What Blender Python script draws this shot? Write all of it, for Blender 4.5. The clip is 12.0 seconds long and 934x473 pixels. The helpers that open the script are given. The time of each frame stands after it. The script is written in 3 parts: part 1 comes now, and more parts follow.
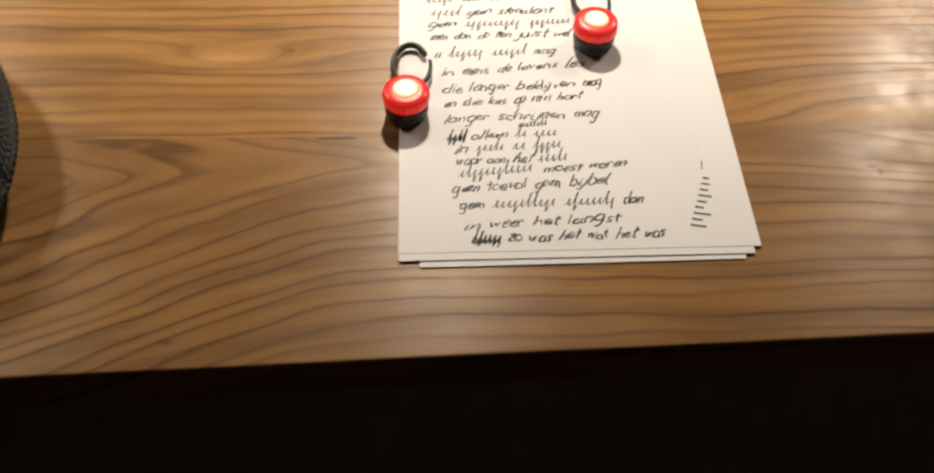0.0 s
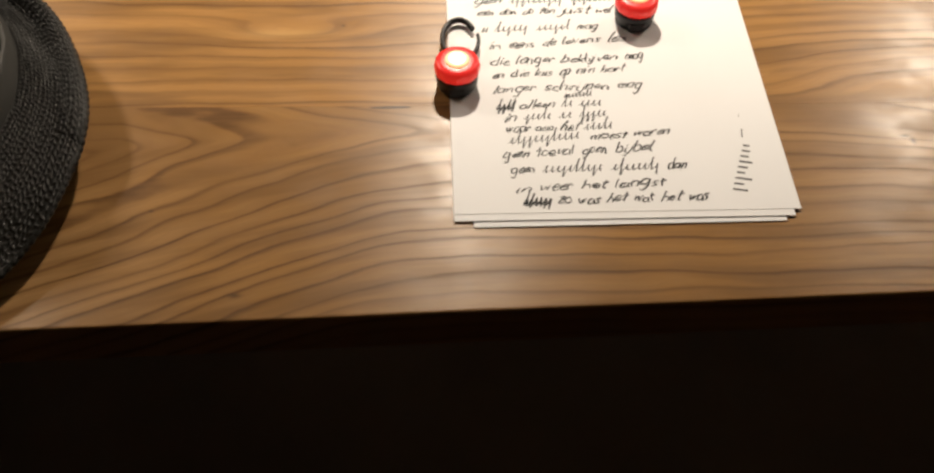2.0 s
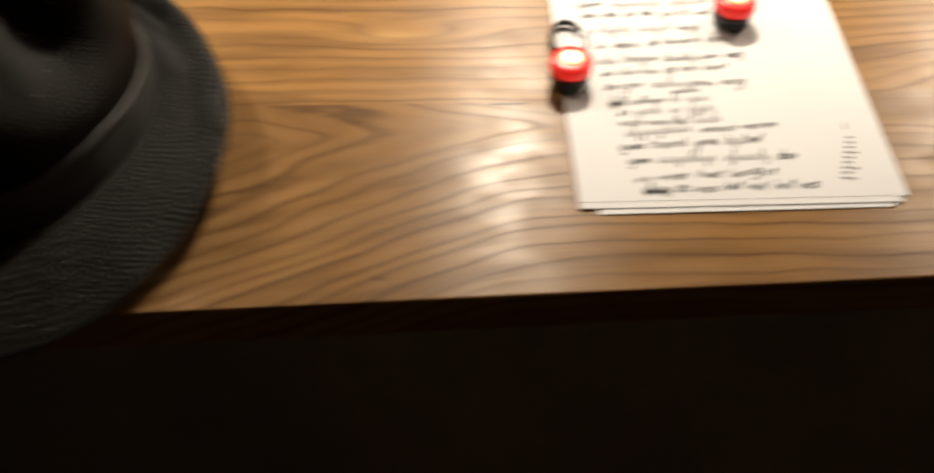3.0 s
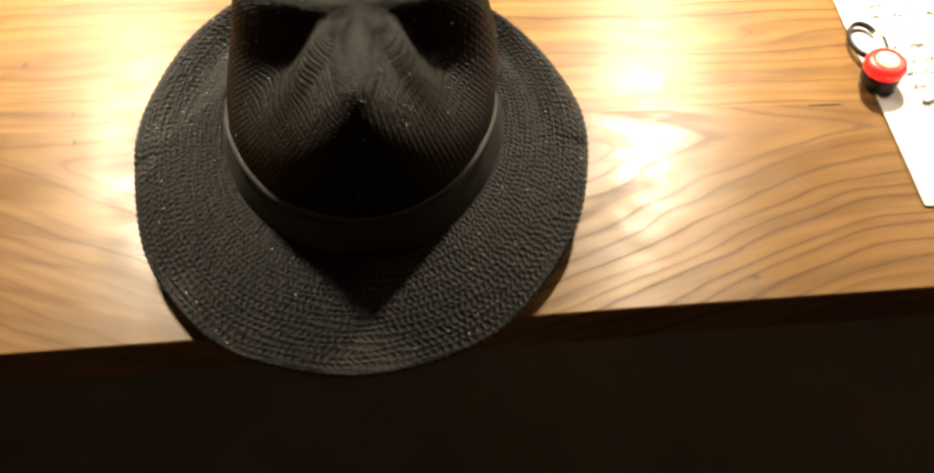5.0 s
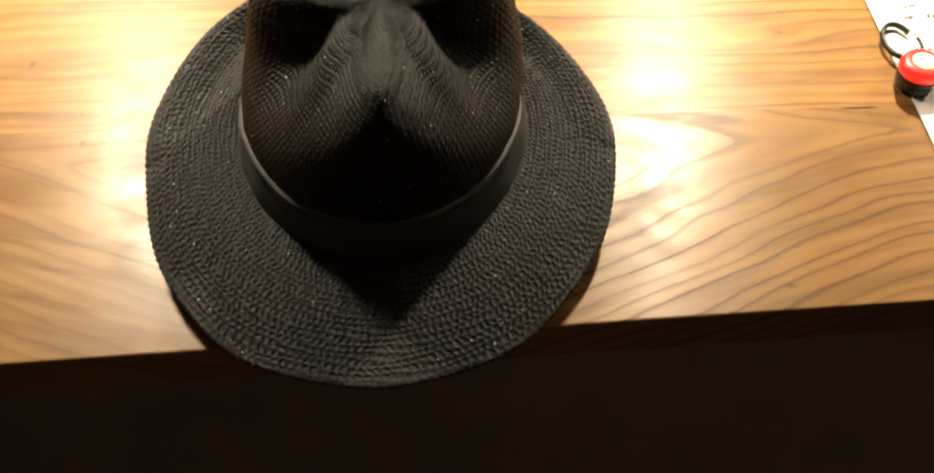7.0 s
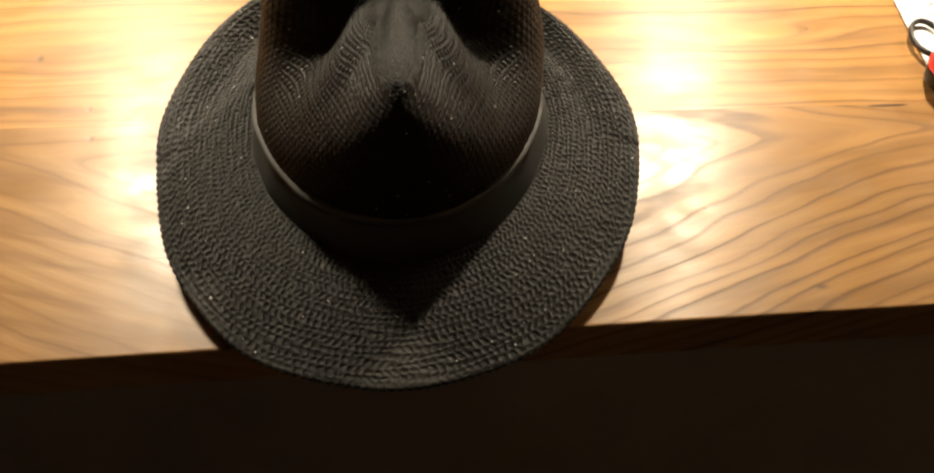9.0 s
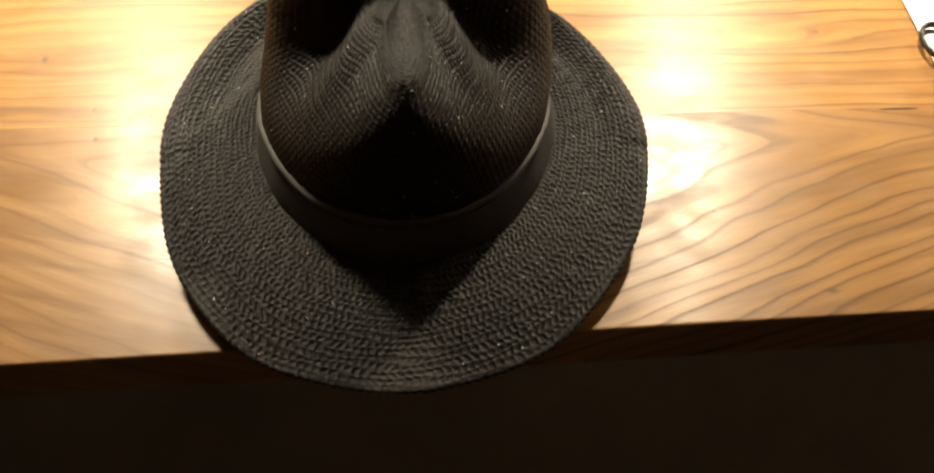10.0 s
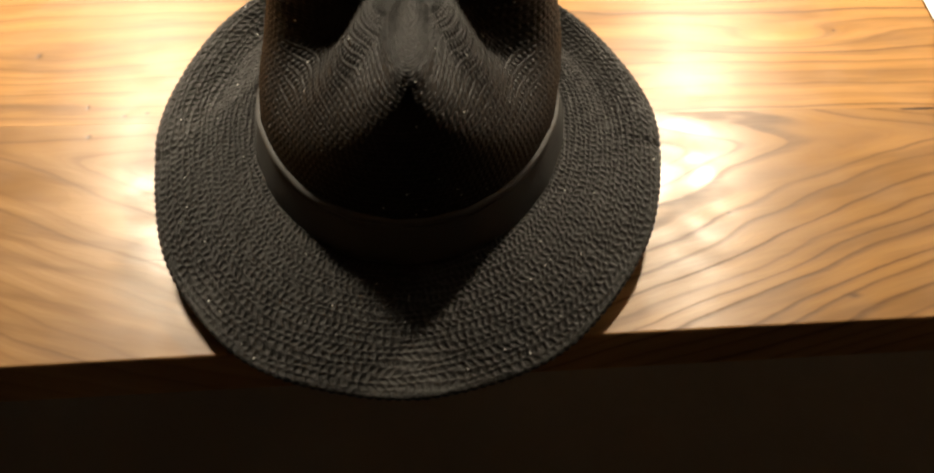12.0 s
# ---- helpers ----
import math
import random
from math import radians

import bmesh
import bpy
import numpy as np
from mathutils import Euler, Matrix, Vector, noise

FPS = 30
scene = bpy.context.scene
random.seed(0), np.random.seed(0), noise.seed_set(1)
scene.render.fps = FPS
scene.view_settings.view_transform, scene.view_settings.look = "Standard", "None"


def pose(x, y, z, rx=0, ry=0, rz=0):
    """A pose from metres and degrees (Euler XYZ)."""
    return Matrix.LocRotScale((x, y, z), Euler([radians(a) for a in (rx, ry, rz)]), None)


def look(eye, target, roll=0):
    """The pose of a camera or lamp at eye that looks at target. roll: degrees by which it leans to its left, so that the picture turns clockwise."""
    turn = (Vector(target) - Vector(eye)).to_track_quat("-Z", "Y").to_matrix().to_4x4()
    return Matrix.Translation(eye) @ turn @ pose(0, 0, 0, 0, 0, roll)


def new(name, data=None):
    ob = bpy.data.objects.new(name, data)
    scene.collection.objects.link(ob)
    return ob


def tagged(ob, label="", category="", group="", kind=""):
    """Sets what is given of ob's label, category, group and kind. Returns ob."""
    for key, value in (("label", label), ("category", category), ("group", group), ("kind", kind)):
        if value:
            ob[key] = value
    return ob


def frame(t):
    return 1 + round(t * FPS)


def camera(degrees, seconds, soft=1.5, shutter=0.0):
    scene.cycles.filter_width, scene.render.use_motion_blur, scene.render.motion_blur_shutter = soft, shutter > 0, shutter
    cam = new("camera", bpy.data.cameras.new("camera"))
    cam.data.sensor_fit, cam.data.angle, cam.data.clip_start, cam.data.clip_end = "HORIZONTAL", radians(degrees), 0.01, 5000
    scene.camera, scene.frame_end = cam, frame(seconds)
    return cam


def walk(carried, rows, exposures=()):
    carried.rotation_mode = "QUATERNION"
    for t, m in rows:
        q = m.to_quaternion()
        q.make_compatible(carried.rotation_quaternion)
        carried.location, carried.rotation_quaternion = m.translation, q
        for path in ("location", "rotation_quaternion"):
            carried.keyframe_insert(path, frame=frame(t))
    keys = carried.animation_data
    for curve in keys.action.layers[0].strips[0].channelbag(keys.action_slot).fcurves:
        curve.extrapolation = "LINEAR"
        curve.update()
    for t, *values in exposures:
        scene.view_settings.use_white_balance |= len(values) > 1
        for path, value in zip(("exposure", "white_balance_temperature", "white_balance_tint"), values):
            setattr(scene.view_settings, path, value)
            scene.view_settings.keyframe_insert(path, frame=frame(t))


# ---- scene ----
cam = camera(53.0, 12.0, 2.35, 1.5)
PATH = [
    (0, (0.019, -0.304, 1.195), (0.095, 0.857, -0.432), 1.8),
    (0.5, (0.013, -0.316, 1.197), (0.088, 0.852, -0.425), 1.9),
    (1, (0.005, -0.324, 1.196), (0.08, 0.846, -0.425), 1.9),
    (1.5, (-0.004, -0.332, 1.195), (0.074, 0.843, -0.422), 2.1),
    (2, (-0.012, -0.338, 1.198), (0.058, 0.834, -0.422), 1.7),
    (2.5, (-0.024, -0.349, 1.195), (0.051, 0.842, -0.41), 1.9),
    (3, (-0.091, -0.37, 1.206), (-0.023, 0.842, -0.383), 1.2),
    (3.5, (-0.168, -0.381, 1.23), (-0.109, 0.807, -0.378), -0.2),
    (3.7, (-0.205, -0.387, 1.242), (-0.137, 0.792, -0.372), 0.1),
    (5.5, (-0.333, -0.357, 1.231), (-0.255, 0.822, -0.382), 0.3),
    (6, (-0.334, -0.355, 1.225), (-0.259, 0.83, -0.383), 0.2),
    (6.5, (-0.339, -0.353, 1.221), (-0.259, 0.834, -0.387), 0.5),
    (7, (-0.338, -0.351, 1.218), (-0.265, 0.838, -0.388), 0.3),
    (7.5, (-0.341, -0.35, 1.214), (-0.269, 0.843, -0.389), 0.3),
    (9.5, (-0.347, -0.345, 1.197), (-0.287, 0.867, -0.393), 0.1),
    (10, (-0.348, -0.345, 1.193), (-0.291, 0.876, -0.39), 0.1),
    (10.5, (-0.347, -0.342, 1.187), (-0.297, 0.883, -0.393), -0.1),
    (11, (-0.347, -0.341, 1.183), (-0.299, 0.888, -0.394), -0.2),
    (11.5, (-0.348, -0.341, 1.179), (-0.299, 0.897, -0.391), -0.1),
    (12, (-0.347, -0.338, 1.172), (-0.303, 0.907, -0.393), -0.2),
]
walk(cam, [(t, look(eye, target, roll)) for t, eye, target, roll in PATH],
     exposures=[(0, 0.0, 6500, 10), (1.0, 0.04, 6500, 10), (2.5, 0.26, 6500, 10), (3.0, 0.36, 6550, 9), (3.7, 0.68, 6700, 8), (5.3, 1.38, 7000, 6), (11.0, 1.38, 7000, 6), (12, 1.22, 6950, 8)])

# ---- light: a row of three warm pendant lamps over the table, a dark closed room ----
scene.view_settings.exposure = 0.0
world = bpy.data.worlds.new("room_air")
world.use_nodes = True
world.node_tree.nodes["Background"].inputs[0].default_value = (0.9, 0.8, 0.7, 1)
world.node_tree.nodes["Background"].inputs[1].default_value = 0.012
scene.world = world
LAMPS = [(-0.76, 0.62, 1.45, 0.07, 51.0), (0.035, 0.655, 1.45, 0.03, 45.0), (0.81, 0.755, 1.45, 0.03, 46.0)]   # place, size and power of the bulb
for *place, size, power in LAMPS:
    bulb = bpy.data.lights.new("lamp_light", "SPOT")
    bulb.spot_size, bulb.spot_blend = radians(144), 1.0
    bulb.energy, bulb.shadow_soft_size, bulb.color = power, size, (1.0, 0.87, 0.70)
    new("lamp_light", bulb).location = place

TOP = 0.75             # height of the table top
PAPER = 0.7519         # height of the upper sheet
EDGE_A, EDGE_B = -0.0661, 0.0243   # near edge of the table: y = A + B x


# ---- materials ----
class Nodes:
    """Short hand for building node materials."""

    def __init__(self, name):
        self.mat = bpy.data.materials.new(name)
        self.mat.use_nodes = True
        self.tree = self.mat.node_tree
        self.bsdf = self.tree.nodes["Principled BSDF"]

    def put(self, socket, value):
        if isinstance(value, bpy.types.NodeSocket):
            self.tree.links.new(value, socket)
        elif value is not None:
            socket.default_value = value

    def math(self, op, a, b=None, c=None, clamp=False):
        n = self.tree.nodes.new("ShaderNodeMath")
        n.operation, n.use_clamp = op, clamp
        for socket, value in zip(n.inputs, (a, b, c)):
            self.put(socket, value)
        return n.outputs[0]

    def add(self, a, b): return self.math("ADD", a, b)
    def sub(self, a, b): return self.math("SUBTRACT", a, b)
    def mul(self, a, b): return self.math("MULTIPLY", a, b)

    def ramp(self, x, lo, hi, a=0.0, b=1.0):
        n = self.tree.nodes.new("ShaderNodeMapRange")
        n.interpolation_type = "SMOOTHSTEP"
        for i, value in enumerate((x, lo, hi, a, b)):
            self.put(n.inputs[i], value)
        return n.outputs[0]

    def bump_at(self, x, y, x0, y0, sx, sy):
        """A soft hill of height 1 round a place."""
        u = self.math("POWER", self.math("ABSOLUTE", self.mul(self.sub(x, x0), 1 / sx)), 2.0)
        v = self.math("POWER", self.math("ABSOLUTE", self.mul(self.sub(y, y0), 1 / sy)), 2.0)
        return self.math("EXPONENT", self.mul(self.add(u, v), -1.0))

    def vec(self, x, y, z=0.0):
        n = self.tree.nodes.new("ShaderNodeCombineXYZ")
        for socket, value in zip(n.inputs, (x, y, z)):
            self.put(socket, value)
        return n.outputs[0]

    def place(self):
        n = self.tree.nodes.new("ShaderNodeNewGeometry")
        return n.outputs["Position"]

    def object_place(self):
        return self.tree.nodes.new("ShaderNodeTexCoord").outputs["Object"]

    def uv(self):
        return self.tree.nodes.new("ShaderNodeTexCoord").outputs["UV"]

    def split(self, v):
        n = self.tree.nodes.new("ShaderNodeSeparateXYZ")
        self.put(n.inputs[0], v)
        return n.outputs

    def noise(self, v, scale, detail=3.0, rough=0.55):
        n = self.tree.nodes.new("ShaderNodeTexNoise")
        self.put(n.inputs["Vector"], v)
        n.inputs["Scale"].default_value, n.inputs["Detail"].default_value, n.inputs["Roughness"].default_value = scale, detail, rough
        return n.outputs["Fac"]

    def voronoi(self, v, scale, out="Distance", feature="F1"):
        n = self.tree.nodes.new("ShaderNodeTexVoronoi")
        n.feature = feature
        self.put(n.inputs["Vector"], v)
        n.inputs["Scale"].default_value = scale
        return n.outputs[out]

    def mix(self, f, a, b, blend="MIX"):
        n = self.tree.nodes.new("ShaderNodeMix")
        n.data_type, n.blend_type = "RGBA", blend
        self.put(n.inputs[0], f)
        for socket, value in ((n.inputs[6], a), (n.inputs[7], b)):
            self.put(socket, (*value, 1) if isinstance(value, tuple) else value)
        return n.outputs[2]

    def relief(self, height, distance, strength=1.0, under=None):
        n = self.tree.nodes.new("ShaderNodeBump")
        n.inputs["Strength"].default_value, n.inputs["Distance"].default_value = strength, distance
        self.put(n.inputs["Height"], height)
        if under:
            self.put(n.inputs["Normal"], under)
        return n.outputs[0]

    def done(self, color=None, rough=None, normal=None, **more):
        if isinstance(color, tuple):
            color = (*color, 1)
        for key, value in (("Base Color", color), ("Roughness", rough), ("Normal", normal)):
            self.put(self.bsdf.inputs[key], value)
        for key, value in more.items():
            self.put(self.bsdf.inputs[key.replace("_", " ")], value)
        return self.mat


def table_wood():
    """Oiled softwood with cathedral grain: the rings are the levels of one smooth field."""
    m = Nodes("table_wood")
    p = m.place()
    x, y, z = m.split(p)
    slow = m.sub(m.noise(m.vec(m.mul(x, 5.0), m.mul(y, 11.0), 1.0), 1.0, 2.0), 0.5)
    wavy = m.sub(m.noise(m.vec(m.mul(x, 22.0), m.mul(y, 55.0), 4.0), 1.0, 3.0), 0.5)
    # front board: rings that run straight beside the sheets and fall away on both sides of a hill behind the hat
    away = m.sub(0.325, m.math("ABSOLUTE", m.add(x, 0.37)))
    fall = m.math("MULTIPLY_ADD", m.math("SQRT", m.add(m.mul(m.sub(0.0, away), m.sub(0.0, away)), 0.0006)), 0.5, m.mul(away, 0.5))
    low = m.add(y, m.mul(fall, 0.45))
    # the upper arms of the nested loops beside the hat
    side = m.math("MINIMUM", m.math("MAXIMUM", x, -0.21), 0.0)
    high = m.sub(m.sub(0.145, m.mul(y, 1.1)), m.mul(side, 0.25))
    high = m.add(high, m.ramp(x, 0.1, 0.25, 0.0, 0.3))
    front = m.math("SMOOTH_MIN", low, high, 0.02)
    front = m.add(front, m.mul(m.bump_at(x, y, 0.40, 0.085, 0.13, 0.035), 0.035))
    # rear boards: straight grain with one spindle-shaped eye
    rear = m.add(m.mul(y, 0.98), m.mul(m.bump_at(x, y, -0.112, 0.1645, 0.055, 0.011), 0.017))
    rear = m.add(rear, m.mul(m.bump_at(x, y, 0.36, 0.13, 0.15, 0.04), -0.03))
    rear = m.add(rear, m.mul(m.bump_at(x, y, -0.60, 0.16, 0.09, 0.022), 0.016))
    joint = m.add(m.mul(x, -0.010), 0.0925)
    is_rear = m.math("GREATER_THAN", y, joint)
    front = m.sub(front, m.ramp(front, 0.079, 0.099, 0.0, 0.014))   # one wide ring inside the loops
    field = m.add(m.mul(front, m.sub(1.0, is_rear)), m.mul(rear, is_rear))
    field = m.add(field, m.add(m.mul(slow, 0.010), m.mul(wavy, 0.0040)))
    field = m.add(field, m.mul(m.sub(z, TOP), 0.9))
    bunch = m.sub(m.noise(m.vec(m.mul(x, 1.6), m.mul(field, 26.0), 9.0), 1.0, 2.0), 0.5)
    phase = m.add(m.mul(field, 82.0), m.add(m.mul(slow, 0.9), m.mul(bunch, 2.2)))
    saw = m.math("FRACT", phase)
    which = m.math("FLOOR", phase)
    per_ring = m.noise(m.vec(m.mul(which, 3.7), m.mul(x, 2.0), 0.0), 1.0, 1.0)
    late = m.mul(m.ramp(saw, 0.34, 0.59), m.ramp(saw, 0.69, 0.60))
    late = m.math("POWER", late, 1.3)
    strong = m.mul(m.bump_at(x, y, -0.13, 0.045, 0.11, 0.045), 0.95)
    late = m.mul(late, m.math("MAXIMUM", m.ramp(per_ring, 0.30, 0.62, 0.15, 1.15), strong))
    late = m.mul(late, m.ramp(m.noise(m.vec(m.mul(x, 9.0), m.mul(field, 120.0), 3.0), 1.0, 2.0), 0.25, 0.6, 0.45, 1.0))
    late = m.mul(late, m.sub(m.ramp(x, -0.42, -0.2, 0.5, 1.0), m.mul(is_rear, 0.12)))
    fine = m.math("POWER", m.math("FRACT", m.mul(m.add(phase, m.mul(wavy, 0.5)), 3.0)), 3.0)
    fibre = m.noise(m.vec(m.mul(x, 18.0), m.mul(m.add(y, m.mul(field, 0.8)), 420.0), m.mul(z, 300.0)), 1.0, 3.0, 0.6)
    pores = m.noise(m.vec(m.mul(x, 90.0), m.mul(y, 1300.0), m.mul(z, 900.0)), 1.0, 2.0, 0.6)
    patch = m.noise(m.vec(m.mul(x, 3.5), m.mul(y, 9.0), 7.0), 1.0, 3.0)
    # colours
    pale = m.mix(m.ramp(patch, 0.35, 0.65), (0.345, 0.182, 0.060), (0.275, 0.152, 0.060))
    sap = m.mul(m.math("MAXIMUM", m.bump_at(x, y, -0.54, 0.0, 0.12, 0.08), m.mul(m.bump_at(x, y, -0.24, -0.03, 0.07, 0.06), 0.8)), m.ramp(patch, 0.25, 0.6, 0.5, 1.0))
    pale = m.mix(m.mul(sap, 0.75), pale, (0.40, 0.245, 0.115))
    pale = m.mix(m.mul(is_rear, 0.75), pale, (0.40, 0.208, 0.066))
    col = m.mix(m.mul(m.mul(m.ramp(saw, 0.0, 0.5), m.ramp(saw, 0.98, 0.6)), 0.42), pale, (0.21, 0.104, 0.036))
    shade = m.noise(m.vec(m.mul(x, 7.0), m.mul(m.add(y, m.mul(field, 1.5)), 24.0), 11.0), 1.0, 3.0)
    col = m.mix(m.mul(m.ramp(shade, 0.40, 0.68), 0.80), col, (0.175, 0.090, 0.032))
    col = m.mix(m.mul(fine, 0.30), col, (0.22, 0.11, 0.045))
    col = m.mix(m.math("MULTIPLY", late, 0.92, clamp=True), col, (0.112, 0.053, 0.017))
    col = m.mix(m.mul(m.ramp(fibre, 0.35, 0.75), 0.30), col, (0.25, 0.13, 0.055))
    col = m.mix(m.mul(m.ramp(pores, 0.55, 0.8), 0.18), col, (0.16, 0.08, 0.035))
    # dark heart of the eye, the brown flame beside the sheets, a filled slot, pits and a hair crack
    col = m.mix(m.mul(m.bump_at(x, y, -0.115, 0.1640, 0.03, 0.0045), 0.5), col, (0.55, 0.33, 0.13))
    flame = m.mul(m.bump_at(x, m.add(y, m.mul(wavy, 0.012)), -0.030, 0.078, 0.05, 0.012), m.sub(1.0, is_rear))
    col = m.mix(m.mul(flame, 0.55), col, (0.17, 0.095, 0.045))
    slot = m.ramp(m.bump_at(x, y, -0.039, 0.0915, 0.014, 0.0012), 0.3, 0.5)
    pits = slot
    for px, py, sx, sy in ((-0.181, 0.009, 0.0016, 0.001), (-0.125, -0.052, 0.0035, 0.0016), (-0.537, 0.107, 0.0014, 0.0012), (-0.551, 0.105, 0.0016, 0.0014),
                           (-0.576, 0.114, 0.0012, 0.002), (-0.57, 0.087, 0.0016, 0.002), (-0.505, -0.0125, 0.012, 0.0005), (-0.073, 0.171, 0.0012, 0.001),
                           (0.294, 0.060, 0.004, 0.0014), (0.298, 0.056, 0.002, 0.003), (-0.62, 0.166, 0.002, 0.0025)):
        pits = m.math("MAXIMUM", pits, m.mul(m.bump_at(x, y, px, py, sx, sy), 0.8))
    col = m.mix(pits, col, (0.07, 0.038, 0.02))
    smear = m.noise(m.vec(m.mul(x, 26.0), m.mul(y, 34.0), 2.0), 1.0, 4.0, 0.65)
    rough = m.add(m.ramp(smear, 0.3, 0.7, 0.31, 0.43), m.mul(late, 0.08))
    tall = m.add(m.mul(m.sub(1.0, late), 0.6), m.add(m.mul(fibre, 0.3), m.mul(smear, 0.5)))
    tall = m.sub(tall, m.mul(pits, 1.5))
    return m.done(col, rough, m.relief(tall, 0.0005, 0.14), Specular_IOR_Level=0.30, Anisotropic=0.6, Tangent=m.vec(0.0, 1.0, 0.0),
                  Coat_Weight=0.05, Coat_Roughness=m.ramp(smear, 0.3, 0.7, 0.18, 0.32))


def plain(name, color, rough, scale=40.0, vary=0.25, depth=0.0004, strength=0.4, **more):
    """A surface with soft stains and a fine grain."""
    m = Nodes(name)
    p = m.object_place()
    stain, grain = m.noise(p, scale * 0.12, 4.0), m.noise(p, scale * 6, 3.0)
    dark = tuple(c * (1 - vary) for c in color)
    col = m.mix(m.ramp(stain, 0.3, 0.7), color, dark)
    col = m.mix(m.mul(grain, 0.2), col, dark)
    return m.done(col, m.ramp(grain, 0.2, 0.8, rough - 0.06, rough + 0.06), m.relief(grain, depth, strength), **more)


def straw(name, base, lift):
    """Glossy black paper straw, woven in rows, with a few tinsel flecks and painted glints."""
    m = Nodes(name)
    u, v, w = m.split(m.uv())
    fibre = m.noise(m.vec(m.mul(u, 900.0), m.mul(v, 2500.0)), 1.0, 2.0)
    wear = m.noise(m.vec(m.mul(u, 30.0), m.mul(v, 30.0)), 1.0, 3.0)
    col = m.mix(m.ramp(wear, 0.3, 0.7), tuple(c * 0.75 for c in base), lift)
    col = m.mix(m.mul(fibre, 0.35), col, tuple(c * 0.35 for c in base))
    cell = m.voronoi(m.vec(u, v), 420.0, "Color")
    near = m.voronoi(m.vec(u, v), 420.0, "Distance")
    pick = m.math("GREATER_THAN", m.split(cell)[0], 0.975)
    glint_fleck = m.mul(pick, m.math("LESS_THAN", near, 0.17))
    # tinsel and the glints of single strands, put into the colour as pale dots
    col = m.mix(glint_fleck, col, (0.75, 0.74, 0.70))
    tilt = m.tree.nodes.new("ShaderNodeVectorMath")
    tilt.operation = "MULTIPLY_ADD"
    m.put(tilt.inputs[0], cell)
    m.put(tilt.inputs[1], m.vec(glint_fleck, glint_fleck, glint_fleck))
    coarse = m.noise(m.vec(m.mul(u, 420.0), m.mul(v, 900.0)), 1.0, 3.0)
    bump = m.relief(m.add(fibre, m.mul(coarse, 1.5)), 0.0004, 0.8)
    m.put(tilt.inputs[2], bump)
    return m.done(col, m.math("SUBTRACT", m.ramp(fibre, 0.2, 0.8, 0.36, 0.52), m.mul(glint_fleck, 0.25)), bump, Specular_IOR_Level=0.25)


WOOD = table_wood()
SHEET = plain("paper", (0.80, 0.79, 0.80), 0.7, 60.0, 0.03, 0.00008, 0.3)
INK = plain("black_ink", (0.018, 0.016, 0.018), 0.5, 200.0, 0.3, 0.00002, 0.2)
STRAW = straw("black_straw", (0.0088, 0.0074, 0.0056), (0.0124, 0.0106, 0.0082))
STRAW_TOP = straw("black_straw_crown", (0.0088, 0.0074, 0.0056), (0.0124, 0.0106, 0.0082))
RIBBON = plain("grosgrain_ribbon", (0.055, 0.052, 0.047), 0.6, 120.0, 0.2, 0.0003, 0.5)
RUBBER = plain("black_silicone", (0.014, 0.013, 0.013), 0.42, 80.0, 0.3)
FLOOR = plain("dark_floor", (0.27, 0.26, 0.25), 0.6, 10.0, 0.4)
PLASTER = plain("plaster", (0.74, 0.70, 0.64), 0.8, 8.0, 0.3)
METAL = plain("black_metal", (0.03, 0.03, 0.03), 0.4, 60.0, 0.2, Metallic=0.6)
EDGE_WOOD = plain("dark_table_frame", (0.035, 0.022, 0.015), 0.5, 30.0, 0.4)


def lens_red():
    m = Nodes("red_lens")
    grain = m.noise(m.object_place(), 300.0, 2.0)
    return m.done((0.52, 0.015, 0.015), m.ramp(grain, 0.3, 0.7, 0.3, 0.4), None, Specular_IOR_Level=0.5, Subsurface_Weight=0.25, Subsurface_Radius=(0.006, 0.001, 0.001),
                  Emission_Color=(1.0, 0.03, 0.02, 1), Emission_Strength=0.4)


def lens_glow():
    """Hot in the middle, orange towards the rim."""
    m = Nodes("lit_diode")
    x, y, z = m.split(m.object_place())
    far = m.math("SQRT", m.add(m.mul(x, x), m.mul(y, y)))
    col = m.mix(m.ramp(far, 0.0012, 0.0078), (1.0, 0.72, 0.42), (1.0, 0.22, 0.08))
    return m.done((0.9, 0.5, 0.4), 0.4, None, Emission_Color=col, Emission_Strength=m.ramp(far, 0.0012, 0.0078, 7.0, 1.6))


RED, GLOW = lens_red(), lens_glow()


# ---- mesh helpers ----
def part(name, bm, material, parent=None, label=""):
    me = bpy.data.meshes.new(name)
    bm.to_mesh(me)
    bm.free()
    me.materials.append(material)
    ob = new(name, me)
    ob.parent = parent
    return tagged(ob, label)


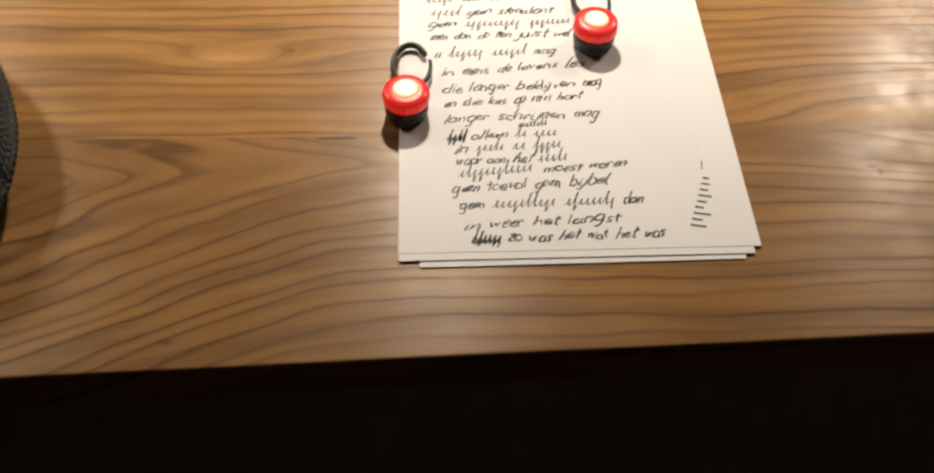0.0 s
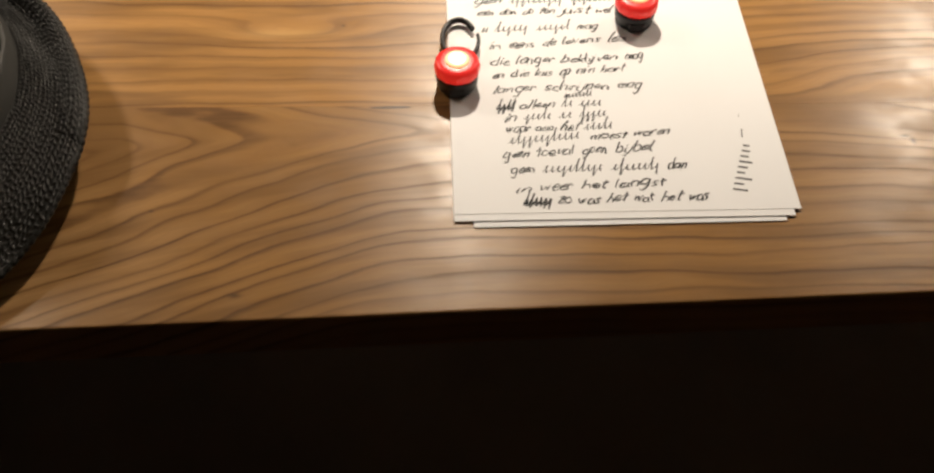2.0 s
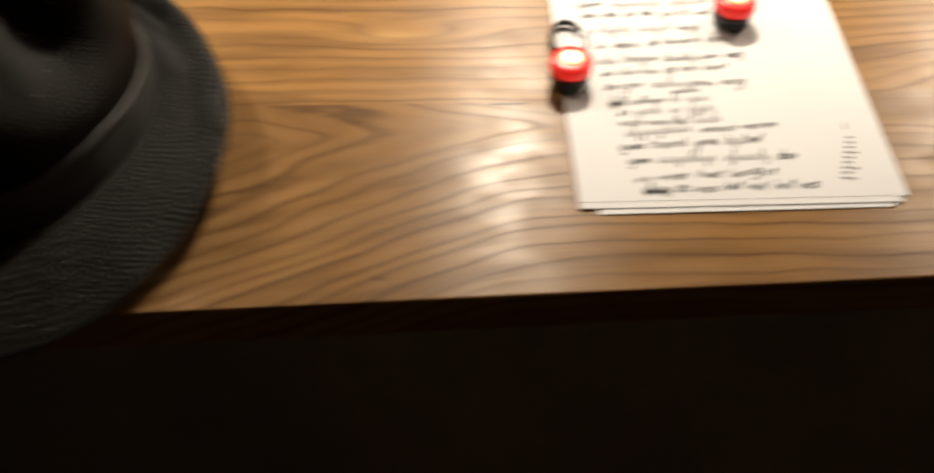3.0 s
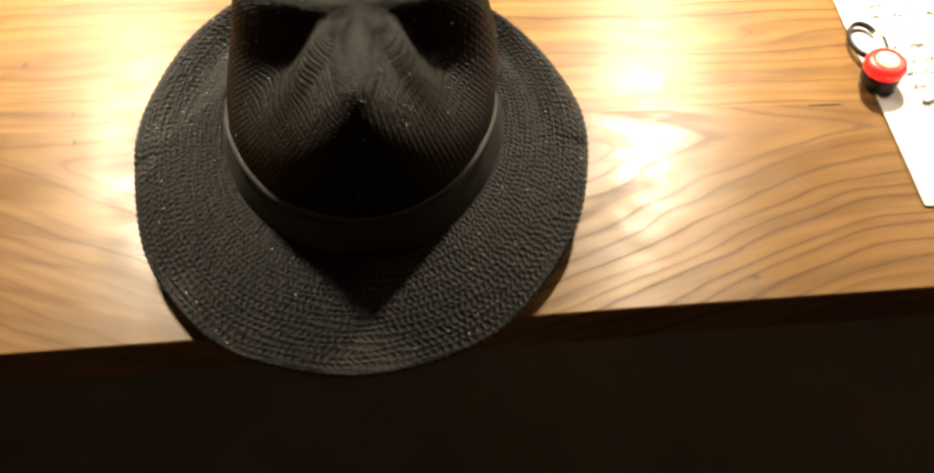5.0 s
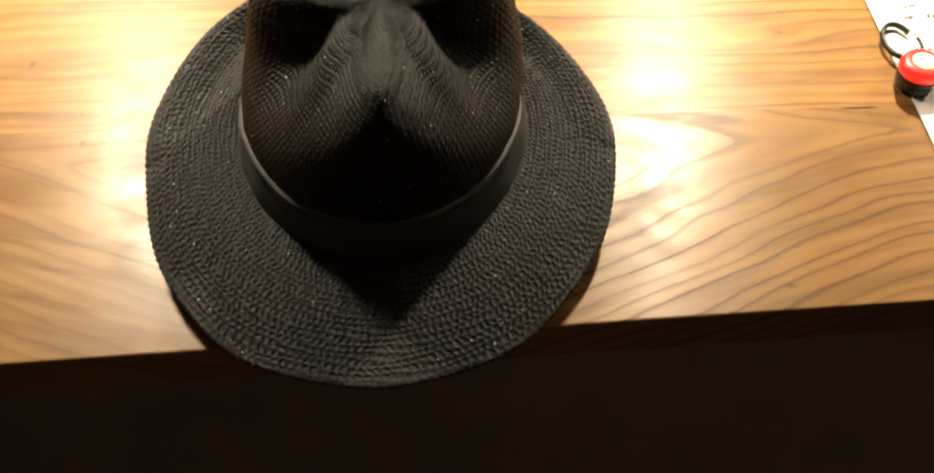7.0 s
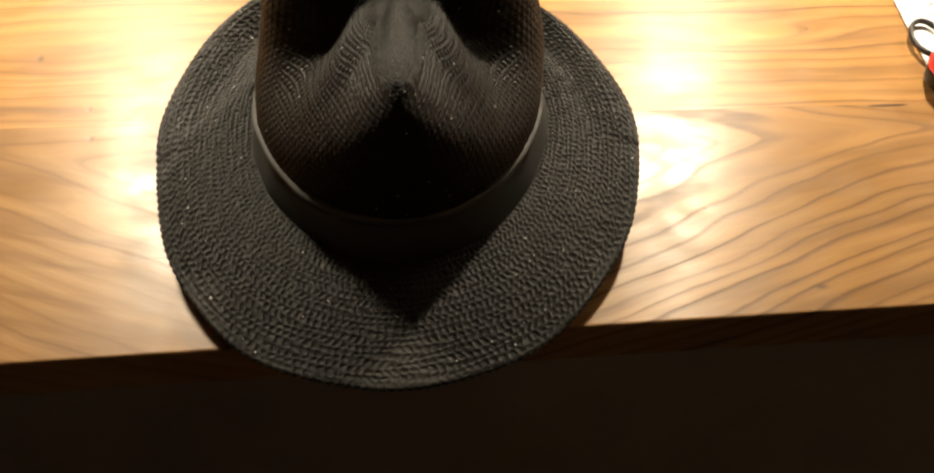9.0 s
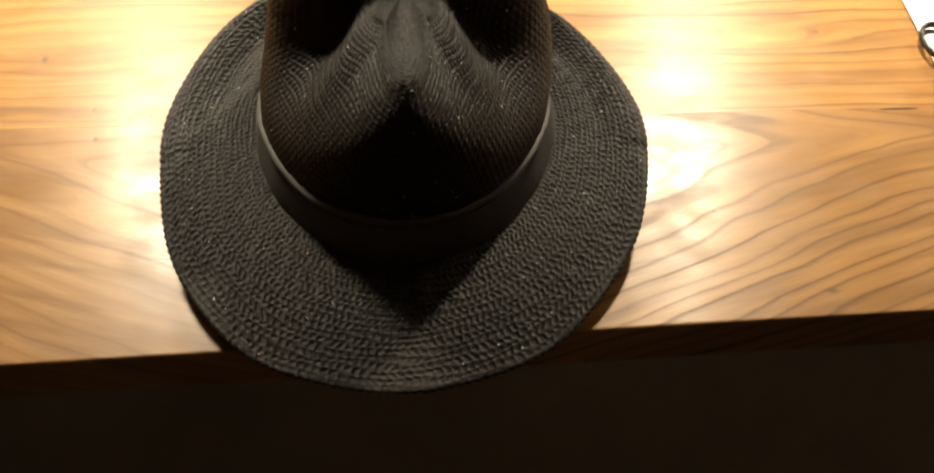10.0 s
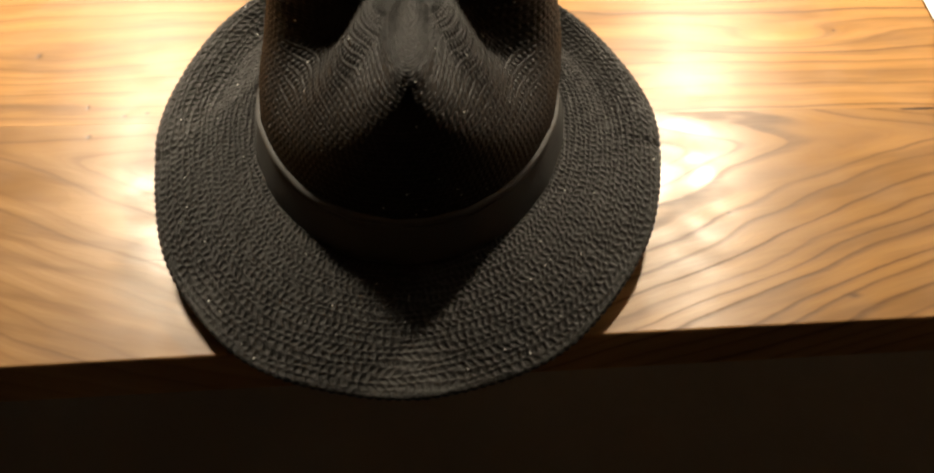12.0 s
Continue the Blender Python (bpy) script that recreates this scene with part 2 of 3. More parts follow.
def grid_part(name, points, rows, cols, material, parent=None, label="", uvs=None, closed=True, smooth=True):
    """A sheet of rows x cols points, closed round the columns if wished."""
    idx = np.arange(rows * cols).reshape(rows, cols)
    nxt = np.roll(idx, -1, axis=1)
    a, b, c, d = idx[:-1], nxt[:-1], nxt[1:], idx[1:]
    if not closed:
        a, b, c, d = a[:, :-1], b[:, :-1], c[:, :-1], d[:, :-1]
    faces = np.stack([a, b, c, d], -1).reshape(-1, 4)
    me = bpy.data.meshes.new(name)
    me.vertices.add(rows * cols)
    me.vertices.foreach_set("co", np.asarray(points, dtype=np.float32).ravel())
    me.loops.add(faces.size)
    me.loops.foreach_set("vertex_index", faces.ravel().astype(np.int32))
    me.polygons.add(len(faces))
    me.polygons.foreach_set("loop_start", (np.arange(len(faces)) * 4).astype(np.int32))
    me.polygons.foreach_set("use_smooth", np.full(len(faces), smooth))
    if uvs is not None:
        layer = me.uv_layers.new(name="weave")
        layer.data.foreach_set("uv", np.asarray(uvs, dtype=np.float32)[faces.ravel()].ravel())
    me.materials.append(material)
    me.update()
    me.validate()
    ob = new(name, me)
    ob.parent = parent
    return tagged(ob, label)


def box(bm, lo, hi, bevel=0.0, segments=2):
    made = bmesh.ops.create_cube(bm, size=1)["verts"]
    for v in made:
        v.co = Vector([(lo[i] + hi[i]) / 2 + v.co[i] * (hi[i] - lo[i]) for i in range(3)])
    if bevel:
        edges = {e for v in made for e in v.link_edges}
        bmesh.ops.bevel(bm, geom=list(edges), offset=bevel, segments=segments, profile=0.5, affect="EDGES")


def lathe(bm, profile, n=48):
    """Turns (radius, z) pairs round z."""
    rings = [[bm.verts.new((r * math.cos(2 * math.pi * i / n), r * math.sin(2 * math.pi * i / n), z)) for i in range(n)] for r, z in profile]
    for lo, hi in zip(rings, rings[1:]):
        for i in range(n):
            f = bm.faces.new((lo[i], lo[(i + 1) % n], hi[(i + 1) % n], hi[i]))
            f.smooth = True
    if profile[0][0] > 1e-5:
        bm.faces.new(rings[0][::-1])
    if profile[-1][0] > 1e-5:
        bm.faces.new(rings[-1])


def tube(bm, path, radius, n=10, flat=1.0):
    """A round (or flattened) strand along a path, closed at its ends."""
    rings = []
    for i, p in enumerate(path):
        way = (path[min(i + 1, len(path) - 1)] - path[max(i - 1, 0)]).normalized()
        side = way.cross(Vector((0, 0, 1))).normalized()
        up = side.cross(way)
        r = radius[i] if isinstance(radius, list) else radius
        rings.append([bm.verts.new(p + side * r * math.cos(2 * math.pi * k / n) + up * r * flat * math.sin(2 * math.pi * k / n)) for k in range(n)])
    for lo, hi in zip(rings, rings[1:]):
        for k in range(n):
            bm.faces.new((lo[k], lo[(k + 1) % n], hi[(k + 1) % n], hi[k])).smooth = True
    bm.faces.new(rings[0][::-1])
    bm.faces.new(rings[-1])


def empty(name, place=(0, 0, 0), **tags):
    ob = new(name)
    ob.location = place
    return tagged(ob, **tags)


# ---- the room ----
def slab(name, lo, hi, material, label=""):
    bm = bmesh.new()
    box(bm, lo, hi)
    return tagged(part(name, bm, material), label, kind="structure")


slab("floor", (-3, -2.5, -0.1), (3, 3, 0), FLOOR, "very dark floor in the shadow of the table")
slab("wall_north", (-3, 3, 0), (3, 3.1, 2.6), PLASTER)
slab("wall_south", (-3, -2.6, 0), (3, -2.5, 2.6), PLASTER)
slab("wall_east", (3, -2.6, 0), (3.1, 3.1, 2.6), PLASTER)
slab("wall_west", (-3.1, -2.6, 0), (-3, 3.1, 2.6), PLASTER)
slab("ceiling", (-3.1, -2.6, 2.6), (3.1, 3.1, 2.7), PLASTER)


def pendant(place):
    lamp = empty("pendant_lamp", place, label="small black metal pendant lamp hanging over the table", category="lamp", group="pendant lamps over the table")
    bm = bmesh.new()
    lathe(bm, [(0.085, 0.0), (0.08, 0.03), (0.055, 0.075), (0.022, 0.1), (0.019, 0.1), (0.05, 0.073), (0.075, 0.03), (0.081, 0.0), (0.085, 0.0)])
    part("shade", bm, METAL, lamp)
    bm = bmesh.new()
    lathe(bm, [(0.02, 0.098), (0.02, 0.14), (0.006, 0.15)], 24)
    part("socket", bm, METAL, lamp)
    bm = bmesh.new()
    lathe(bm, [(0.003, 0.148), (0.003, 2.6 - place[2])], 8)
    part("cord", bm, RUBBER, lamp)
    return lamp


for *place, size, power in LAMPS:
    pendant((place[0], place[1], place[2] + 0.02))


# ---- the table ----
def table():
    t = empty("table", (0, 0, 0), label="wooden table with oiled swirling pine grain top", category="table")
    cuts = [(EDGE_A, EDGE_B), (0.0925, -0.010), (0.30, 0.0), (0.50, 0.0), (0.70, 0.0)]
    for (a0, b0), (a1, b1) in zip(cuts, cuts[1:]):
        bm = bmesh.new()
        gap = 0.00006
        x0, x1 = -1.3, 1.3
        ring = [(x0, a0 + b0 * x0 + gap), (x1, a0 + b0 * x1 + gap), (x1, a1 + b1 * x1 - gap), (x0, a1 + b1 * x0 - gap)]
        low = [bm.verts.new((x, y, TOP - 0.034)) for x, y in ring]
        high = [bm.verts.new((x, y, TOP)) for x, y in ring]
        bm.faces.new(low[::-1])
        bm.faces.new(high)
        for i in range(4):
            bm.faces.new((low[i], low[(i + 1) % 4], high[(i + 1) % 4], high[i]))
        front = [e for e in bm.edges if a0 == EDGE_A and all(v.co.y < 0 and v.co.z > TOP - 0.001 for v in e.verts)]
        if front:
            bmesh.ops.bevel(bm, geom=front, offset=0.002, segments=3, profile=0.5, affect="EDGES")
        part("plank", bm, WOOD, t)
    bm = bmesh.new()
    box(bm, (-1.2, 0.0, TOP - 0.11), (1.2, 0.025, TOP - 0.0345), 0.002)
    part("apron", bm, EDGE_WOOD, t, "dark wooden apron")
    bm = bmesh.new()
    box(bm, (-1.2, 0.61, TOP - 0.11), (1.2, 0.635, TOP - 0.0345), 0.002)
    part("apron", bm, EDGE_WOOD, t, "dark wooden apron")
    for x in (-1.2, 1.13):
        for y in (0.0255, 0.54):
            bm = bmesh.new()
            box(bm, (x, y, 0), (x + 0.07, y + 0.0695, TOP - 0.0345), 0.004)
            part("leg", bm, EDGE_WOOD, t)
    return t


table()


# ---- the hat ----
HAT = (-0.367, 0.081)      # middle of the crown


def smooth_step(lo, hi, v):
    t = np.clip((v - lo) / (hi - lo), 0, 1)
    return t * t * (3 - 2 * t)


def push_out(pts, height):
    """Moves a closed grid of points along its own normals."""
    along = np.roll(pts, -1, axis=1) - np.roll(pts, 1, axis=1)
    across = np.gradient(pts, axis=0)
    nrm = np.cross(along, across)
    nrm /= np.maximum(np.linalg.norm(nrm, axis=2, keepdims=True), 1e-12)
    return pts + nrm * height[:, :, None]


def hat():
    h = empty("fedora_hat", (HAT[0], HAT[1], TOP), label="black woven straw fedora hat with pinched crown and ribbon band", category="hat")
    n = 1560
    ang = np.linspace(0, 2 * np.pi, n, endpoint=False)          # 0 at the right, going round by the back
    cs, sn = np.cos(ang), np.sin(ang)
    front, back = np.clip(-sn, 0, 1), np.clip(sn, 0, 1)
    ai, bi = 0.088, 0.109                                        # head opening
    wob = 0.0012 * np.sin(3 * ang + 1.0) + 0.0010 * np.sin(5 * ang + 0.4) + 0.0006 * np.sin(11 * ang)
    edge_x = (0.1460 + wob) * cs - 0.0016 - 0.005 * back * np.clip(-cs, 0, 1)                        # outer edge: rounder in front, longer behind
    edge_y = -0.040 + (0.150 + 0.028 * back ** 0.8 - 0.014 * back * cs + wob) * sn
    edge_z = 0.0235 - 0.0160 * front ** 1.2 + 0.0175 * back ** 0.7  # snapped down in front, turned up behind

    def brim_at(s):
        """The upper side at share s from the head to the edge."""
        bend = s ** 1.3 * front + smooth_step(0.50, 0.97, s) * (1 - front)
        z = 0.0175 + (edge_z - 0.0175) * bend
        z = z + 0.004 * np.sin(np.pi * s) * np.abs(cs) * (1 - front)
        z = z + 0.0012 * np.sin(4 * ang + 2.0) * s ** 2
        return np.stack([ai * cs + (edge_x - ai * cs) * s, bi * sn + (edge_y - bi * sn) * s, z], 1)

    def net(arc, run, stitch, course):
        """Knotted net: lens-shaped holes in rows shifted by half a stitch, each with a pearl of straw in it."""
        row = np.floor(run / course)
        v = run / course - row
        u = arc / stitch + 0.5 * (row % 2)
        hole = (np.abs(np.sin(np.pi * u)) * np.sin(np.pi * v)) ** 1.4
        pearl = np.exp(-(((u % 1.0) - 0.5) / 0.13) ** 2 - ((v - 0.5) / 0.16) ** 2)
        return 1 - hole + 0.5 * pearl

    def ribbed(arc, run, stitch, course):
        """Courses parted by one thin cord, with a row of small stitches between."""
        row = np.floor(run / course)
        v = run / course - row
        u = arc / stitch + 0.37 * row
        cord = np.exp(-((v - 0.12) / 0.075) ** 2)
        beads = np.abs(np.sin(np.pi * u)) ** 1.3 * np.exp(-((v - 0.6) / 0.22) ** 2)
        return np.maximum(cord, 0.85 * beads)

    rows, arc = 150, ang * 0.14
    knots = 2 * np.pi * 0.14 / 190
    tops, lumps, uvs = [], [], []
    for k in range(rows):
        s = k / (rows - 1)
        run = s * 0.068
        tops.append(brim_at(s))
        wander = 0.0013 * np.sin(2 * ang) + 0.0007 * np.sin(17 * ang + 30 * s) + 0.0004 * np.sin(41 * ang + 90 * s)
        lump = net(arc + 0.0011 * np.sin(9 * ang + 40 * s) + 0.0005 * np.sin(31 * ang - 70 * s), run + wander, knots, 0.0035)
        uneven = 0.75 + 0.25 * np.sin(23 * ang + 55 * s) * np.sin(37 * ang - 80 * s)
        lumps.append(-0.0016 * (lump - 0.6) * uneven * min(1.0, (1 - s) * 10 + 0.35))
        uvs.append(np.stack([arc, np.full(n, run)], 1))
    pts = list(push_out(np.array(tops), np.array(lumps)))
    # the bound edge and the under side
    for s, dz, grow in ((1.0, -0.0010, 0.0009), (1.0, -0.0024, 0.0007), (0.985, -0.0034, 0.0), (0.7, -0.003, 0.0), (0.35, -0.003, 0.0), (0.0, -0.003, 0.0)):
        lump = grow + 0.0009 * np.abs(np.sin(np.pi * arc / knots)) * (s > 0.9)
        pts.append(brim_at(s) + np.stack([lump * cs, lump * sn, dz + 0 * cs], 1))
        uvs.append(np.stack([arc, np.full(n, 0.075 + 0.07 * (1 - s))], 1))
    grid_part("brim", np.concatenate(pts), len(pts), n, STRAW, h, "black woven straw brim", np.concatenate(uvs))

    # crown: a squarish tapered dome, pinched on both sides of the front, with a teardrop hollow on top
    def dent(x, y, z):
        up = np.clip((z - 0.040) / 0.088, 0, 1)
        far = np.degrees(np.arctan2(x / 0.090, -y / 0.111))     # angle from the front, right positive
        rise = np.clip((z - 0.060) / 0.060, 0, 1)
        ridge = 34 - 34 * rise
        valley = ridge + 22 + 3 * rise       # the nose and the fold beside it
        wall, shoulder = 48 + 1 * rise, 66 + 36 * rise     # the front wall of the shoulder behind it
        deep = 0.56 * np.clip((z - 0.060) / 0.066, 0, 1) ** 2.0
        pinch = 0
        for turn, more in ((far, 0.0), (-far, 2.0)):
            pinch = pinch + deep * smooth_step(ridge, valley, turn) * (1 - smooth_step(wall, shoulder + more, turn))
            pinch = pinch + 0.32 * smooth_step(0.056, 0.104, z) * (1 - 0.40 * smooth_step(0.104, 0.126, z)) * np.exp(-((turn - 67) / 19) ** 2)   # the thumb dent
        bulge = (0.032 + 0.032 * np.sign(far)) * np.exp(-((np.abs(far) - 100) / 26) ** 2) * np.exp(-((z - 0.078) / 0.026) ** 2)
        k = 1 - pinch + bulge
        x, y = x * k + 0.0045 * up, y * k
        # the hollow: narrow at the front, wider behind
        wide = 0.026 + 0.024 * np.clip((y + 0.06) / 0.14, 0, 1)
        hollow = np.exp(-(x / wide) ** 2) * np.clip((y + 0.082) / 0.070, 0, 1) * (1 - smooth_step(0.055, 0.085, y))
        nose = np.clip((-0.045 - y) / 0.05, 0, 1) ** 2            # the tip bends down a little
        return x, y, z - 0.010 * hollow * up - 0.002 * nose * up

    rows, arc = 330, ang * 0.085
    phi = np.linspace(0, np.pi / 2, 6000)
    rr, zz = np.cos(phi) ** 0.15, np.sin(phi) ** 0.26             # a squarish profile with a rounded shoulder
    rr[-1] = 0.0
    rr = rr * (1 - 0.13 * zz)
    length = np.concatenate([[0], np.cumsum(np.hypot(0.1 * np.diff(rr), 0.112 * np.diff(zz)))])
    shape, lumps, uvs = [], [], []
    for k in range(rows):
        run = length[-1] * k / (rows - 1)
        r, z0 = np.interp(run, length, rr), np.interp(run, length, zz)
        shape.append(np.stack(dent(0.090 * r * cs, 0.111 * r * sn, 0.016 + 0.112 * z0 + 0 * cs), 1))
        count = 150 if r > 0.8 else 98 if r > 0.5 else 52            # fewer stitches on the flat top
        wander = 0.0009 * np.sin(2 * ang + 1) + 0.0004 * np.sin(13 * ang + 200 * run)
        lump = ribbed(arc + 0.0006 * np.sin(7 * ang + 60 * run), run + wander, 2 * np.pi * 0.085 / count, 0.0042)
        lumps.append(0.00085 * (lump - 0.4) * min(1.0, r * 3))
        uvs.append(np.stack([arc, np.full(n, 0.3 + run)], 1))
    grid_part("crown", np.concatenate(push_out(np.array(shape), np.array(lumps))), rows, n, STRAW_TOP, h, "pinched woven straw crown", np.concatenate(uvs))

    # ribbon band, its upper lip folded and standing off a little
    m = 320
    a2 = np.linspace(0, 2 * np.pi, m, endpoint=False)
    c2, s2 = np.cos(a2), np.sin(a2)

    def ring_of(levels):
        made = []
        for dz, grow in levels:
            drop = 0.015 * np.clip(s2 * 1.2 + 0.55, 0, 1) * np.clip((dz - 0.02) / 0.03, 0, 1)   # lower towards the back
            z = dz - drop
            taper = 1 - 0.13 * np.clip((z - 0.016) / 0.112, 0, 1)
            ripple = 0.0003 * np.sin(7 * a2 + 90 * dz) + 0.0002 * np.sin(19 * a2)
            made.append(np.stack([(0.090 * taper + grow + ripple) * c2, (0.111 * taper + grow + ripple) * s2, z], 1))
        return np.concatenate(made), len(levels), m

    grid_part("ribbon_band", *ring_of([(0.0165, 0.0025), (0.0165, 0.0036), (0.019, 0.0040), (0.030, 0.0028), (0.040, 0.0020), (0.0415, 0.0019), (0.0418, 0.0010), (0.0418, -0.002)]),
              RIBBON, h, "dark grey grosgrain ribbon band")
    grid_part("ribbon_lip", *ring_of([(0.0432, -0.001), (0.0432, 0.0020), (0.0438, 0.0026), (0.0452, 0.0025), (0.0462, 0.0018), (0.0465, -0.001)]),
              RIBBON, h, "folded upper edge of the ribbon band")
    # the inner head band, on which the hat stands
    grid_part("sweatband", np.concatenate([np.stack([a * c2, b * s2, z + 0 * c2], 1) for a, b, z in
              ((0.085, 0.106, 0.0165), (0.085, 0.106, 0.0004), (0.0835, 0.1045, 0.0004), (0.0835, 0.1045, 0.040))]), 4, m, EDGE_WOOD, h, "dark leather sweatband")
    return h


hat()


# ---- the sheets ----
def sheets():
    st = empty("paper_stack", (0, 0.0012, TOP), label="stack of white paper sheets covered in black handwriting", category="paper")
    rng = random.Random(4)
    lay = [(0.0, 0.0, 0.0, 0.2108), (0.0003, -0.0050, 0.05, 0.206), (0.0, -0.0036, -0.05, 0.206), (0.0004, -0.0044, 0.08, 0.205), (0.0125, -0.0092, 0.35, 0.188), (0.0118, -0.0086, 0.30, 0.188)]
    thick = (PAPER - TOP - 0.0004) / len(lay)
    for i, (dx, dy, turn, w) in enumerate(lay):
        bm = bmesh.new()
        nx, ny = 14, 20
        top = PAPER - TOP - i * thick
        vs = [[bm.verts.new((w * a / nx, 0.297 * b / ny, top)) for a in range(nx + 1)] for b in range(ny + 1)]
        for b in range(ny):
            for a in range(nx):
                bm.faces.new((vs[b][a], vs[b][a + 1], vs[b + 1][a + 1], vs[b + 1][a]))
        ext = bmesh.ops.extrude_face_region(bm, geom=list(bm.faces))
        for v in ext["geom"]:
            if isinstance(v, bmesh.types.BMVert):
                v.co.z -= thick * 0.85
        bmesh.ops.recalc_face_normals(bm, faces=list(bm.faces))
        ob = part("sheet", bm, SHEET, st)
        ob.matrix_basis = pose(dx, dy, 0, 0, 0, turn)
    return st


STACK = sheets()


# Pen letters are put together from these runs of points; 1 is the height of a small letter.
def oval(x, start=60, turn=330, w=0.36):
    return [(x + w + w * math.cos(radians(start + turn * k / 9)), 0.5 + 0.5 * math.sin(radians(start + turn * k / 9))) for k in range(10)]


def stem(x, top, bottom):
    return [(x, top), (x - 0.02, (top + bottom) / 2), (x + 0.02, bottom + 0.08), (x + 0.16, bottom)]


def arch(x, w=0.5):
    return [(x, 0.0), (x + 0.02, 0.6), (x + w * 0.5, 0.95), (x + w, 0.7), (x + w, 0.1), (x + w + 0.1, 0.0)]


def cup(x, w=0.5):
    return [(x, 0.95), (x, 0.25), (x + w * 0.4, 0.0), (x + w, 0.45), (x + w, 0.95)]


def tail(x, top=1.0):
    return [(x, top), (x, 0.0), (x - 0.08, -0.75), (x - 0.32, -0.95), (x - 0.5, -0.7)]


def tick(x, y):
    return [(x, y), (x + 0.06, y - 0.16)]


PEN = {   # strokes and advance of each letter
    "a": ([oval(0), stem(0.7, 0.95, 0)], 0.95), "b": ([stem(0.05, 1.9, 0), oval(0.05, 150, -300, 0.3)], 0.85), "c": ([oval(0, 50, 260)], 0.7),
    "d": ([oval(0), stem(0.72, 2.0, 0)], 0.98), "e": ([[(0.02, 0.42), (0.6, 0.6), (0.42, 0.98), (0.05, 0.6), (0.16, 0.06), (0.7, 0.2)]], 0.72),
    "g": ([oval(0), tail(0.72)], 0.95), "h": ([stem(0.05, 2.0, 0)[:3], arch(0.06)], 0.85), "i": ([stem(0.08, 0.95, 0), tick(0.12, 1.45)], 0.38),
    "j": ([tail(0.15), tick(0.18, 1.45)], 0.4), "k": ([stem(0.05, 2.0, 0)[:3], [(0.55, 0.95), (0.08, 0.45), (0.3, 0.3), (0.62, 0.0)]], 0.75),
    "l": ([stem(0.08, 2.0, 0)], 0.4), "m": ([stem(0.02, 0.95, 0)[:3], arch(0.03, 0.42), arch(0.46, 0.42)], 1.15), "n": ([stem(0.02, 0.95, 0)[:3], arch(0.03)], 0.8),
    "o": ([oval(0, 90, 370)], 0.82), "p": ([stem(0.05, 1.0, -1.0)[:3], oval(0.05, 150, -300, 0.3)], 0.85), "r": ([stem(0.02, 0.95, 0)[:3], arch(0.03, 0.45)[:4]], 0.6),
    "s": ([[(0.5, 0.85), (0.2, 0.95), (0.1, 0.65), (0.45, 0.35), (0.36, 0.02), (0.0, 0.1)]], 0.68), "t": ([stem(0.2, 1.6, 0), [(-0.05, 1.02), (0.5, 1.1)]], 0.55),
    "u": ([cup(0), stem(0.5, 0.95, 0)], 0.78), "v": ([[(0, 0.95), (0.25, 0.05), (0.55, 0.95)]], 0.7),
    "w": ([[(0, 0.95), (0.18, 0.05), (0.42, 0.8), (0.58, 0.05), (0.88, 0.95)]], 1.0), "z": ([[(0, 0.9), (0.5, 0.92), (0.05, 0.05), (0.6, 0.05)]], 0.75), "'": ([tick(0.08, 1.8)], 0.25),
}


def rounded(pts):
    """A smooth run through the points."""
    ends = [pts[0], *pts, pts[-1]]
    got = []
    for p, q, r, s in zip(ends, ends[1:], ends[2:], ends[3:]):
        for t in (0.0, 0.25, 0.5, 0.75):
            got.append(tuple(0.5 * (2 * b + (c - a) * t + (2 * a - 5 * b + 4 * c - d) * t * t + (3 * b - a - 3 * c + d) * t ** 3) for a, b, c, d in zip(p, q, r, s)))
    return got + [pts[-1]]


def write(bm, text, x, y, width, size, turn, rng):
    """A word letter by letter, leaning and uneven as by a quick pen."""
    k = width / sum(PEN[ch][1] for ch in text)
    c, s = math.cos(turn), math.sin(turn)
    at = 0.0
    for ch in text:
        strokes, step = PEN[ch]
        tall, lean, jump = size * rng.uniform(0.8, 1.2), rng.uniform(0.3, 0.75), rng.uniform(-0.18, 0.18)
        for run in strokes:
            pts = []
            for px, py in rounded([(a + rng.uniform(-0.09, 0.09), b + rng.uniform(-0.10, 0.10)) for a, b in run]):
                px, py = (px + at) * k + lean * py * tall, (py + jump) * tall
                pts.append(Vector((x + c * px - s * py, y + s * px + c * py)))
            stroke(bm, pts, 0.00108 * rng.uniform(0.8, 1.2))
        at += step


def stroke(bm, pts, wide):
    """A pen stroke: a flat ribbon along the points, thinner on the way up."""
    last = None
    for i, p in enumerate(pts):
        q = pts[min(i + 1, len(pts) - 1)] - pts[max(i - 1, 0)]
        w = wide * (0.55 if q.y > abs(q.x) * 0.4 else 1.0)
        nrm = Vector((-q.y, q.x)).normalized() * w / 2
        now = (bm.verts.new((p.x + nrm.x, p.y + nrm.y, 0)), bm.verts.new((p.x - nrm.x, p.y - nrm.y, 0)))
        if last:
            bm.faces.new((last[0], last[1], now[1], now[0]))
        last = now


